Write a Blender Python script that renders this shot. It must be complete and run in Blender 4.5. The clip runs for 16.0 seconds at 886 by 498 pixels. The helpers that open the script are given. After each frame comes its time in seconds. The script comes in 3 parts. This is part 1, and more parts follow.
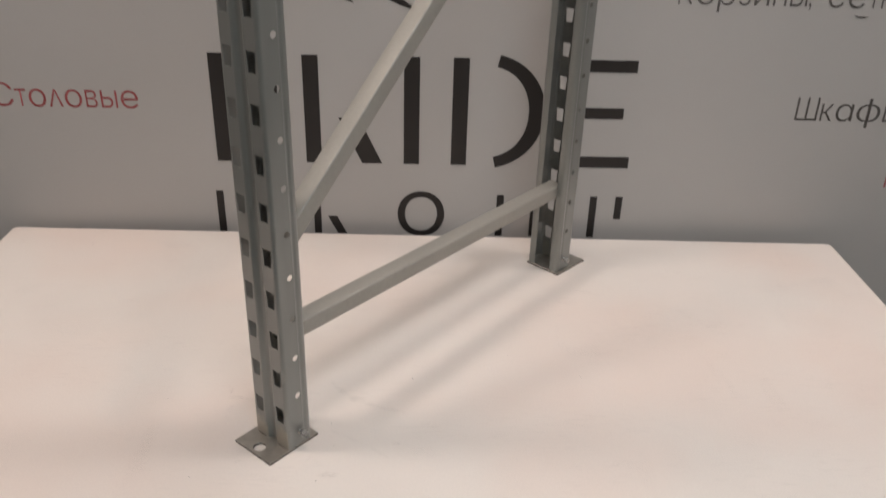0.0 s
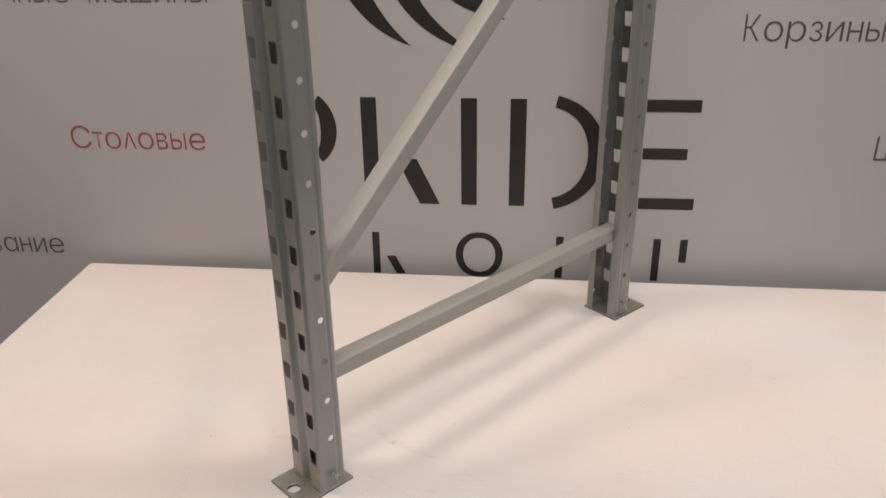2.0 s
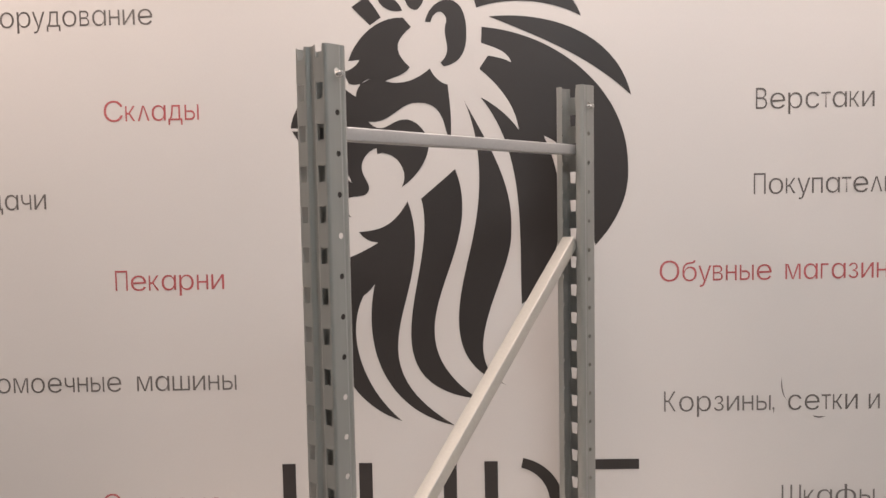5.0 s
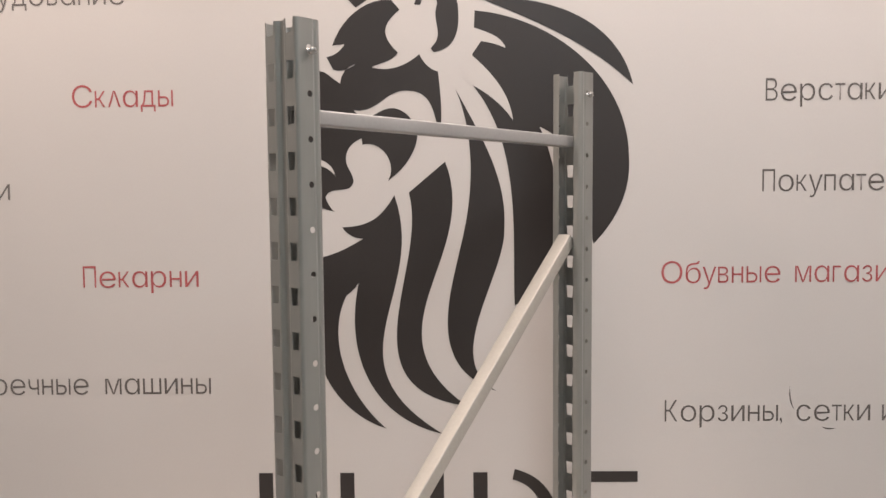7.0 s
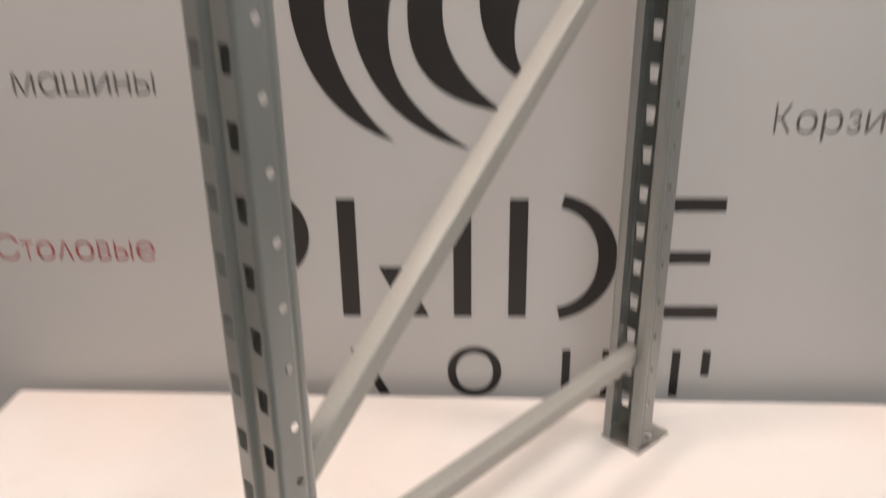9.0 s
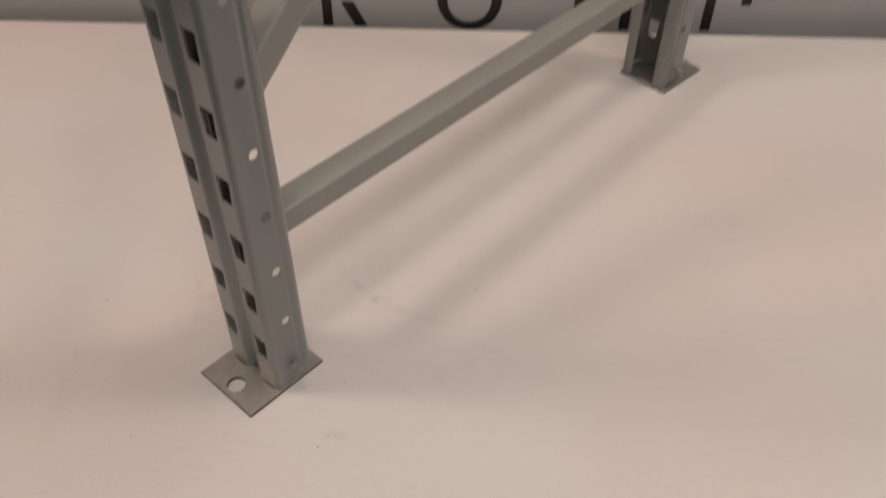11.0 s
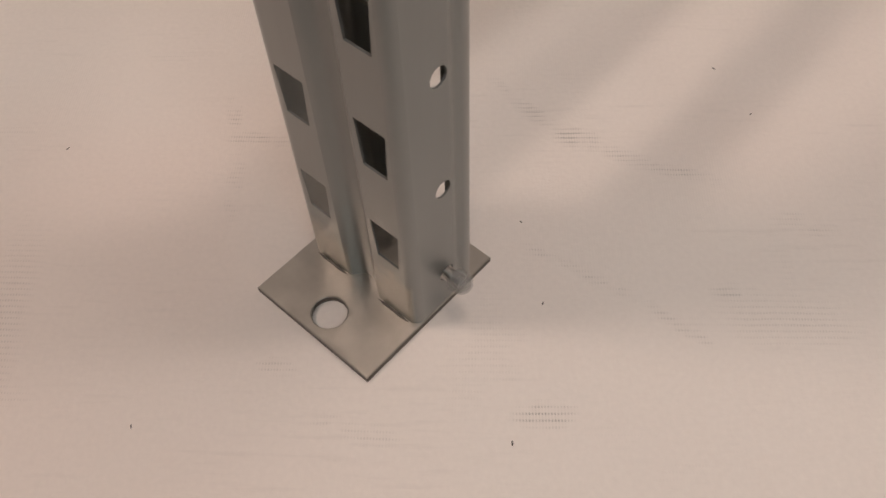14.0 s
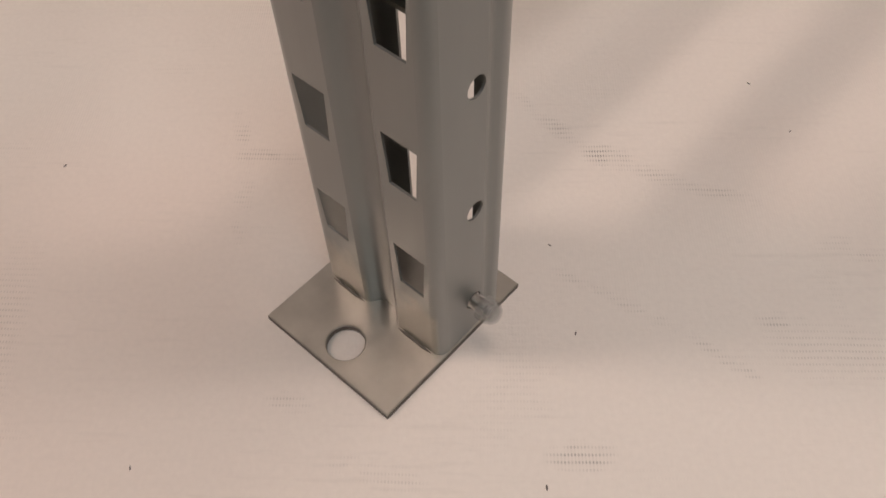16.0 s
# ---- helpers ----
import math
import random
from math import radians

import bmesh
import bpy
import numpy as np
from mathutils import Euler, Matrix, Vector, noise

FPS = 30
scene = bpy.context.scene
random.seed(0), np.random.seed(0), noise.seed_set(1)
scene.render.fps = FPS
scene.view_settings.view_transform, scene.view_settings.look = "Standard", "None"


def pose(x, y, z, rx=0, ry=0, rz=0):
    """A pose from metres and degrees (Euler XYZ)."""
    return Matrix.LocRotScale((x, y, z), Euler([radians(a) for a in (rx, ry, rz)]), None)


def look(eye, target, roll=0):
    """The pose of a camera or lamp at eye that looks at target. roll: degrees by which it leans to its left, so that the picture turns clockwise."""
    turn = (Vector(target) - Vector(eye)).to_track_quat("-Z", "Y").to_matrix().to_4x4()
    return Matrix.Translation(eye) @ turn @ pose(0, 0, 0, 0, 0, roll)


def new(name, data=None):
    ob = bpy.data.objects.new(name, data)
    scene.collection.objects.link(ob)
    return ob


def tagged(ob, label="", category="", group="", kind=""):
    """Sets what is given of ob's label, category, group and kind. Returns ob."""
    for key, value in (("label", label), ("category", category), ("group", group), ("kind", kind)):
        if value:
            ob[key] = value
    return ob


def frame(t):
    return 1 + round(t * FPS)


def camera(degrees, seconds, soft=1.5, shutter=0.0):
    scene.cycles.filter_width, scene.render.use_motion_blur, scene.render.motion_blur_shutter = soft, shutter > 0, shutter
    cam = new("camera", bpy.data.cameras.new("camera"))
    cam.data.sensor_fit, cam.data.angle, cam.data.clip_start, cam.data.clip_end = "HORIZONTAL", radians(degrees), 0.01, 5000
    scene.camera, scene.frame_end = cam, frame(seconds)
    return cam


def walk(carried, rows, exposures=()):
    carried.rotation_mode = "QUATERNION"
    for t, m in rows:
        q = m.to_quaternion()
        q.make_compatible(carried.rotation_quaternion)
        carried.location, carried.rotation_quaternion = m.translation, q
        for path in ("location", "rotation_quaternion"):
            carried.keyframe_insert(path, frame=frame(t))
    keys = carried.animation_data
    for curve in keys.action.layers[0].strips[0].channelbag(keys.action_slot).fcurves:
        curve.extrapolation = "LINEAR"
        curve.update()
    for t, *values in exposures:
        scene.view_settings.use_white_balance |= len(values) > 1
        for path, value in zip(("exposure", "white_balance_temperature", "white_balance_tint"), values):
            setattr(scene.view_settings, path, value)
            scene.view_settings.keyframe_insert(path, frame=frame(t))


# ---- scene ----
import functools

from mathutils import geometry

cam = camera(56.0, 16.0, 1.5, 0.6)
PATH = [
    (0, (0.0462, -1.3287, 1.3989), (0.0726, -0.4420, 0.9372), 1.64),
    (0.5, (0.0748, -1.3297, 1.4136), (0.0654, -0.4267, 0.9840), 0.87),
    (1, (0.0913, -1.3253, 1.4044), (0.0513, -0.4201, 0.9811), 0.39),
    (1.5, (0.1061, -1.3063, 1.3933), (0.0371, -0.4089, 0.9574), -0.62),
    (2, (0.1126, -1.3113, 1.4008), (0.0228, -0.4096, 0.9777), -0.86),
    (2.5, (0.1191, -1.3481, 1.4284), (0.0302, -0.4256, 1.0526), -0.45),
    (3, (0.0845, -1.4280, 1.4722), (0.0236, -0.4660, 1.2061), -0.47),
    (3.5, (0.0622, -1.5381, 1.5170), (0.0297, -0.5536, 1.3443), -1.17),
    (4, (0.0535, -1.6014, 1.5421), (0.0345, -0.6073, 1.4358), -1.38),
    (4.5, (0.0564, -1.6007, 1.5620), (0.0347, -0.6026, 1.5039), -1.32),
    (7, (0.0755, -1.4997, 1.5533), (0.0542, -0.5017, 1.4939), -0.63),
    (7.5, (0.0975, -1.4574, 1.5452), (0.0615, -0.4608, 1.4707), -0.15),
    (8, (0.1203, -1.3852, 1.5218), (0.0508, -0.3945, 1.4043), -0.21),
    (8.5, (0.0970, -1.2706, 1.4914), (0.0244, -0.2949, 1.2847), -0.29),
    (9, (0.0481, -1.1029, 1.4348), (0.0077, -0.1797, 1.0524), -0.82),
    (9.5, (0.0493, -1.0407, 1.3778), (0.0270, -0.1928, 0.8482), 0.64),
    (10, (0.0723, -1.0434, 1.3663), (0.0459, -0.2219, 0.7967), 1.14),
    (12.5, (-0.0645, -0.7792, 1.0744), (-0.0702, -0.2317, 0.2376), -1.91),
    (13, (-0.0743, -0.7509, 1.0442), (-0.0994, -0.2008, 0.2095), -2.41),
    (13.5, (-0.0769, -0.7474, 1.0392), (-0.1016, -0.1893, 0.2098), -1.97),
    (14, (-0.0808, -0.7482, 1.0352), (-0.1099, -0.1829, 0.2109), -2.65),
    (14.5, (-0.0867, -0.7450, 1.0262), (-0.1185, -0.1770, 0.2038), -2.79),
    (15, (-0.0879, -0.7364, 1.0164), (-0.1198, -0.1680, 0.1943), -2.46),
    (15.5, (-0.0899, -0.7363, 1.0157), (-0.1207, -0.1638, 0.1963), -2.45),
    (16, (-0.0920, -0.7332, 1.0175), (-0.1169, -0.1490, 0.2063), -2.10),
]
walk(cam, [(t, look(eye, target, roll)) for t, eye, target, roll in PATH],
     exposures=[(0, 0.01, 6140, 5.4), (1, 0.15, 6140, 6.3), (2, 0.22, 6200, 5.9), (2.5, 0.23, 6170, 6.7),
                (3, 0.48, 6190, 7.2), (3.5, 0.81, 6320, 7.4), (4, 1.07, 6350, 10.8), (4.5, 0.93, 6460, 10.8),
                (7, 0.89, 6470, 10.0), (7.5, 1.03, 6400, 7.4), (8, 1.22, 6320, 6.9), (8.5, 1.32, 6250, 7.2),
                (9, 0.58, 6240, 6.3), (9.5, -0.14, 6300, 8.5), (10, -0.28, 6340, 7.0), (12.5, -0.53, 6610, 11.3), (13, -0.36, 6620, 10.8),
                (14, -0.36, 6650, 10.4), (16, -0.27, 6620, 10.0)])

# ---- light ----
world = bpy.data.worlds.new("world")
scene.world = world
world.use_nodes = True
world.node_tree.nodes["Background"].inputs[0].default_value = (0.9, 0.95, 1.0, 1)
world.node_tree.nodes["Background"].inputs[1].default_value = 0.02

ROOM_H = 2.85
TOP = 0.75     # height of the plinth
LAMPS = [  # x, y, width, depth, watts, colour of each ceiling panel
    (-1.19, -0.55, 0.33, 0.33, 14.3, (1.0, 0.79, 0.685)),
    (0.11, -0.47, 0.33, 0.33, 7.5, (1.0, 0.80, 0.70)),
    (1.335, -0.40, 0.33, 0.33, 12.5, (1.0, 0.81, 0.73)),
    # cool fill with no known source, added for light from the front
    (0.55, -1.85, 1.00, 1.00, 7.0, (0.90, 0.96, 1.0)),
]


def srgb(r, g, b):
    return tuple((c / 255 / 12.92) if c <= 10 else ((c / 255 + 0.055) / 1.055) ** 2.4 for c in (r, g, b))


# ---- materials ----
def material(name, colour, rough=0.5, metal=0.0, var=0.06, fine=200.0, coarse=6.0, bump=0.05, bump_scale=300.0,
             stretch=(1, 1, 1), spec=0.5, dist=0.001):
    """A surface with variation at two scales, in metres of the object."""
    m = bpy.data.materials.new(name)
    m.use_nodes = True
    nt = m.node_tree
    b = nt.nodes["Principled BSDF"]
    b.inputs["Metallic"].default_value = metal
    b.inputs["Specular IOR Level"].default_value = spec
    tc = nt.nodes.new("ShaderNodeTexCoord")
    mp = nt.nodes.new("ShaderNodeMapping")
    mp.inputs["Scale"].default_value = stretch
    nt.links.new(tc.outputs["Object"], mp.inputs["Vector"])
    n1 = nt.nodes.new("ShaderNodeTexNoise")
    n1.inputs["Scale"].default_value = fine
    n1.inputs["Detail"].default_value = 3
    n2 = nt.nodes.new("ShaderNodeTexNoise")
    n2.inputs["Scale"].default_value = coarse
    n2.inputs["Detail"].default_value = 4
    for n in (n1, n2):
        nt.links.new(mp.outputs["Vector"], n.inputs["Vector"])
    add = nt.nodes.new("ShaderNodeMath")
    add.operation = "ADD"
    nt.links.new(n1.outputs["Fac"], add.inputs[0])
    nt.links.new(n2.outputs["Fac"], add.inputs[1])
    ramp = nt.nodes.new("ShaderNodeMapRange")
    ramp.inputs["From Min"].default_value, ramp.inputs["From Max"].default_value = 0.6, 1.4
    ramp.inputs["To Min"].default_value, ramp.inputs["To Max"].default_value = 1 - var, 1 + var
    nt.links.new(add.outputs[0], ramp.inputs["Value"])
    mul = nt.nodes.new("ShaderNodeVectorMath")
    mul.operation = "SCALE"
    mul.inputs[0].default_value = colour
    nt.links.new(ramp.outputs["Result"], mul.inputs["Scale"])
    nt.links.new(mul.outputs["Vector"], b.inputs["Base Color"])
    rr = nt.nodes.new("ShaderNodeMapRange")
    rr.inputs["From Min"].default_value, rr.inputs["From Max"].default_value = 0.3, 0.7
    rr.inputs["To Min"].default_value, rr.inputs["To Max"].default_value = max(0.02, rough - 0.08), min(1, rough + 0.08)
    nt.links.new(n2.outputs["Fac"], rr.inputs["Value"])
    nt.links.new(rr.outputs["Result"], b.inputs["Roughness"])
    if bump:
        n3 = nt.nodes.new("ShaderNodeTexNoise")
        n3.inputs["Scale"].default_value = bump_scale
        n3.inputs["Detail"].default_value = 2
        nt.links.new(mp.outputs["Vector"], n3.inputs["Vector"])
        bp = nt.nodes.new("ShaderNodeBump")
        bp.inputs["Strength"].default_value = bump
        bp.inputs["Distance"].default_value = dist
        nt.links.new(n3.outputs["Fac"], bp.inputs["Height"])
        nt.links.new(bp.outputs["Normal"], b.inputs["Normal"])
    return m


GALV = material("galvanised_steel", (0.247, 0.255, 0.242), 0.42, 0.42, 0.12, 60, 9, 0.05, 240, (1, 1, 0.12))


def foot_sheen(m):
    """Fine rough spangle and a painted plate and cloth reflection, on the lowest centimetres."""
    nt = m.node_tree
    b = nt.nodes["Principled BSDF"]
    tc = nt.nodes["Texture Coordinate"]
    split = nt.nodes.new("ShaderNodeSeparateXYZ")
    nt.links.new(tc.outputs["Object"], split.inputs[0])
    edge = nt.nodes.new("ShaderNodeTexNoise")
    edge.inputs["Scale"].default_value, edge.inputs["Detail"].default_value = 70.0, 4
    grain = nt.nodes.new("ShaderNodeTexNoise")
    grain.inputs["Scale"].default_value, grain.inputs["Detail"].default_value = 1300.0, 2
    for n in (edge, grain):
        nt.links.new(tc.outputs["Object"], n.inputs["Vector"])
    line = nt.nodes.new("ShaderNodeMath")  # height of the brightened zone, ragged
    line.operation = "MULTIPLY_ADD"
    line.inputs[1].default_value, line.inputs[2].default_value = 0.05, 0.004
    nt.links.new(edge.outputs["Fac"], line.inputs[0])
    gap = nt.nodes.new("ShaderNodeMath")
    gap.operation = "SUBTRACT"
    nt.links.new(line.outputs[0], gap.inputs[0])
    nt.links.new(split.outputs["Z"], gap.inputs[1])
    sheen_mask = nt.nodes.new("ShaderNodeMapRange")
    sheen_mask.inputs["From Min"].default_value, sheen_mask.inputs["From Max"].default_value = -0.004, 0.008
    nt.links.new(gap.outputs[0], sheen_mask.inputs["Value"])
    face = nt.nodes.new("ShaderNodeMapRange")  # on the slotted face, not round the bend
    face.inputs["From Min"].default_value, face.inputs["From Max"].default_value = 0.0012, 0.0004
    nt.links.new(split.outputs["X"], face.inputs["Value"])
    both = nt.nodes.new("ShaderNodeMath")
    both.operation = "MULTIPLY"
    nt.links.new(sheen_mask.outputs["Result"], both.inputs[0])
    nt.links.new(face.outputs["Result"], both.inputs[1])
    sheen_mask = both
    mix = nt.nodes.new("ShaderNodeMix")
    mix.data_type = "RGBA"
    # pale warm tone stands in for light mirrored from plate and cloth
    mix.inputs["B"].default_value = (0.36, 0.335, 0.28, 1)
    nt.links.new(sheen_mask.outputs[0], mix.inputs["Factor"])
    nt.links.new(b.inputs["Base Color"].links[0].from_socket, mix.inputs["A"])
    nt.links.new(mix.outputs["Result"], b.inputs["Base Color"])
    height = nt.nodes.new("ShaderNodeMath")
    height.operation = "MULTIPLY"
    nt.links.new(grain.outputs["Fac"], height.inputs[0])
    nt.links.new(sheen_mask.outputs[0], height.inputs[1])
    bump = nt.nodes.new("ShaderNodeBump")
    bump.inputs["Strength"].default_value, bump.inputs["Distance"].default_value = 0.7, 0.001
    nt.links.new(height.outputs[0], bump.inputs["Height"])
    nt.links.new(b.inputs["Normal"].links[0].from_socket, bump.inputs["Normal"])
    nt.links.new(bump.outputs["Normal"], b.inputs["Normal"])


foot_sheen(GALV)
for key, value in (("Coat Weight", 0.8), ("Coat Roughness", 0.33), ("Coat IOR", 1.5)):  # passivated, faintly glossy zinc
    GALV.node_tree.nodes["Principled BSDF"].inputs[key].default_value = value
PLATE = material("bare_zinc_plate", (0.50, 0.475, 0.43), 0.34, 0.85, 0.16, 90, 22, 0.08, 260)
BRACE = material("light_grey_coated_steel", (0.375, 0.365, 0.33), 0.52, 0.25, 0.06, 200, 10, 0.04, 600)
TUBE = material("zinc_grey_tube", (0.35, 0.352, 0.35), 0.42, 0.42, 0.07, 200, 10, 0.04, 400)
BOLT = material("zinc_plated_bolt", (0.44, 0.43, 0.41), 0.28, 0.95, 0.08, 400, 60, 0.05, 900)
BANNER = material("white_banner_vinyl", (0.50, 0.49, 0.477), 0.45, 0.0, 0.025, 500, 1.6, 0.35, 2.8, (1, 1, 0.4), 0.4, 0.02)
INK_BLACK = material("black_print", (0.017, 0.0145, 0.014), 0.5, 0.0, 0.10, 300, 5, 0.02, 400)
INK_GREY = material("dark_grey_print", (0.11, 0.102, 0.098), 0.5, 0.0, 0.10, 400, 8, 0)
INK_RED = material("red_print", (0.36, 0.085, 0.09), 0.5, 0.0, 0.10, 400, 8, 0)


LOOSE = [  # x, y, turn, half length, half width, amount
    (-0.030, -0.493, -20, 0.013, 0.007, 1.0), (-0.048, -0.478, -39, 0.016, 0.005, 0.55), (-0.064, -0.460, -58, 0.013, 0.003, 0.45),
    (-0.010, -0.503, -28, 0.016, 0.005, 0.45), (0.014, -0.513, -16, 0.018, 0.004, 0.5), (-0.030, -0.567, -30, 0.032, 0.003, 0.45),
    (0.004, -0.590, -37, 0.014, 0.003, 0.6), (-0.190, -0.476, -80, 0.014, 0.004, 0.55), (-0.178, -0.494, -8, 0.020, 0.005, 0.55),
    (-0.182, -0.520, -87, 0.022, 0.004, 0.6), (-0.152, -0.609, -20, 0.009, 0.004, 0.5), (-0.050, -0.627, 3, 0.012, 0.006, 0.9),
    (-0.120, -0.634, -14, 0.018, 0.005, 0.4), (0.027, -0.574, -2, 0.010, 0.004, 0.55), (0.062, -0.541, -15, 0.014, 0.006, 0.45),
    (-0.074, -0.600, 80, 0.030, 0.016, 0.14),
]


def cloth_material():
    """Woven cotton: fine threads both ways, loose threads in patches, faint stains."""
    m = material("white_woven_cloth", (0.80, 0.755, 0.71), 0.92, 0.0, 0.035, 420, 4.5, 0, 1, (1, 1, 1), 0.1)
    nt = m.node_tree
    b = nt.nodes["Principled BSDF"]
    tc = nt.nodes["Texture Coordinate"]
    base = b.inputs["Base Color"].links[0].from_socket

    def noise_tex(scale, stretch, detail=2):
        mp = nt.nodes.new("ShaderNodeMapping")
        mp.inputs["Scale"].default_value = stretch
        nt.links.new(tc.outputs["Object"], mp.inputs["Vector"])
        n = nt.nodes.new("ShaderNodeTexNoise")
        n.inputs["Scale"].default_value, n.inputs["Detail"].default_value = scale, detail
        nt.links.new(mp.outputs["Vector"], n.inputs["Vector"])
        return n.outputs["Fac"]

    def span(v, a, c, lo=0.0, hi=1.0):
        r = nt.nodes.new("ShaderNodeMapRange")
        for key, value in (("From Min", a), ("From Max", c), ("To Min", lo), ("To Max", hi)):
            r.inputs[key].default_value = value
        nt.links.new(v, r.inputs["Value"])
        return r.outputs["Result"]

    def calc(op, p, q):
        n = nt.nodes.new("ShaderNodeMath")
        n.operation = op
        for k, v in enumerate((p, q)):
            if isinstance(v, float):
                n.inputs[k].default_value = v
            else:
                nt.links.new(v, n.inputs[k])
        return n.outputs[0]

    def wave(scale, axis, distortion):
        n = nt.nodes.new("ShaderNodeTexWave")
        n.bands_direction = axis
        n.inputs["Scale"].default_value, n.inputs["Distortion"].default_value = scale, distortion
        n.inputs["Detail"].default_value, n.inputs["Detail Scale"].default_value = 2, 0.3
        nt.links.new(tc.outputs["Object"], n.inputs["Vector"])
        return n.outputs["Fac"]

    across, along = wave(268.0, "X", 2.0), wave(117.0, "Y", 2.0)
    dots = calc("MULTIPLY", span(across, 0.35, 0.75), span(along, 0.60, 0.92))
    patch_a = span(noise_tex(11.0, (1, 2.0, 1), 3), 0.62, 0.74)
    patch_b = span(noise_tex(7.0, (3.0, 0.6, 1), 3), 0.65, 0.76)
    patch_c = span(noise_tex(6.0, (1, 1, 1), 2), 0.52, 0.72)
    patch_d = span(noise_tex(9.0, (0.5, 1.6, 1), 2), 0.46, 0.66)
    marks = calc("MULTIPLY", dots, calc("MULTIPLY", calc("ADD", patch_a, patch_b), 0.30))
    ragged = span(noise_tex(95.0, (1, 1, 1), 3), 0.36, 0.62)
    loose = None
    for x, y, turn, reach_x, reach_y, amount in LOOSE:  # loosened spots of the weave round the foot
        place = nt.nodes.new("ShaderNodeMapping")
        place.vector_type = "TEXTURE"
        place.inputs["Location"].default_value = (x - 0.048, y + 0.424, TOP)
        place.inputs["Rotation"].default_value = (0, 0, radians(turn))
        place.inputs["Scale"].default_value = (reach_x, reach_y, 1)
        nt.links.new(tc.outputs["Object"], place.inputs["Vector"])
        reach = nt.nodes.new("ShaderNodeVectorMath")
        reach.operation = "LENGTH"
        nt.links.new(place.outputs["Vector"], reach.inputs[0])
        spot = span(reach.outputs["Value"], 1.15, 0.35, 0.0, amount)
        loose = spot if loose is None else calc("MAXIMUM", loose, spot)
    loose = calc("MULTIPLY", loose, ragged)
    marks = calc("ADD", marks, calc("MULTIPLY", dots, loose))
    marks = calc("ADD", marks, calc("MULTIPLY", span(across, 0.4, 1.0), calc("MULTIPLY", loose, 0.22)))
    marks = calc("ADD", marks, calc("MULTIPLY", span(along, 0.5, 1.0), calc("MULTIPLY", loose, 0.16)))
    hatch = calc("MULTIPLY", calc("MULTIPLY", span(across, 0.3, 1.0), patch_c), 0.13)
    marks = calc("ADD", marks, hatch)
    streaks = span(noise_tex(1.0, (38, 420, 1), 2), 0.56, 0.74)
    marks = calc("ADD", marks, calc("MULTIPLY", calc("MULTIPLY", streaks, patch_d), 0.11))
    shade = span(marks, 0.0, 1.0, 1.0, 0.46)
    sc = nt.nodes.new("ShaderNodeVectorMath")
    sc.operation = "SCALE"
    pink = nt.nodes.new("ShaderNodeMix")
    pink.data_type = "RGBA"
    pink.blend_type = "MULTIPLY"
    pink.inputs["B"].default_value = (1.0, 0.945, 0.925, 1)
    nt.links.new(span(noise_tex(3.6, (1, 1, 1), 2), 0.40, 0.64), pink.inputs["Factor"])
    nt.links.new(base, pink.inputs["A"])
    nt.links.new(pink.outputs["Result"], sc.inputs[0])
    nt.links.new(shade, sc.inputs["Scale"])
    nt.links.new(sc.outputs["Vector"], b.inputs["Base Color"])
    relief = calc("ADD", noise_tex(1.0, (300, 900, 1)), noise_tex(1.0, (900, 300, 1)))
    relief = calc("SUBTRACT", relief, calc("MULTIPLY", marks, 1.2))
    bp = nt.nodes.new("ShaderNodeBump")
    bp.inputs["Strength"].default_value, bp.inputs["Distance"].default_value = 0.25, 0.0005
    nt.links.new(relief, bp.inputs["Height"])
    nt.links.new(bp.outputs["Normal"], b.inputs["Normal"])
    return m


CLOTH = cloth_material()
FLOOR = material("grey_floor", (0.33, 0.32, 0.30), 0.6, 0.0, 0.12, 60, 3, 0.05, 120)
PAINT = material("wall_paint", (0.70, 0.69, 0.66), 0.8, 0.0, 0.05, 80, 2, 0.05, 200)
CEIL = material("ceiling_paint", (0.80, 0.79, 0.77), 0.9, 0.0, 0.04, 80, 2, 0.05, 200)
PLATE_SIDE = material("dark_plate_side", (0.13, 0.115, 0.10), 0.45, 0.7, 0.25, 500, 120, 0.1, 900)
WELD = material("weld", (0.16, 0.145, 0.13), 0.5, 0.6, 0.3, 600, 200, 0.2, 900)
CLEAR = material("clear_plastic", (0.42, 0.42, 0.41), 0.25, 0.0, 0.02, 300, 50, 0.05, 500)
CLEAR.node_tree.nodes["Principled BSDF"].inputs["Alpha"].default_value = 0.26
LINT = material("dark_lint", (0.13, 0.115, 0.105), 0.9, 0.0, 0.2, 800, 80, 0)


def glow(name, colour, strength):
    m = bpy.data.materials.new(name)
    m.use_nodes = True
    b = m.node_tree.nodes["Principled BSDF"]
    b.inputs["Base Color"].default_value = (0.9, 0.9, 0.9, 1)
    b.inputs["Emission Color"].default_value = (*colour, 1)
    b.inputs["Emission Strength"].default_value = strength
    return m


# ---- builders ----
def mesh_of(name, bm, mat, smooth=None):
    me = bpy.data.meshes.new(name)
    bm.normal_update()
    bm.to_mesh(me)
    bm.free()
    me.materials.append(mat)
    if smooth is not None:
        me.shade_smooth()
        me.set_sharp_from_angle(angle=radians(smooth))
    return me


def part(name, bm, mat, parent=None, label="", smooth=None):
    ob = new(name, mesh_of(name, bm, mat, smooth))
    ob.parent = parent
    if label:
        tagged(ob, label)
    return ob


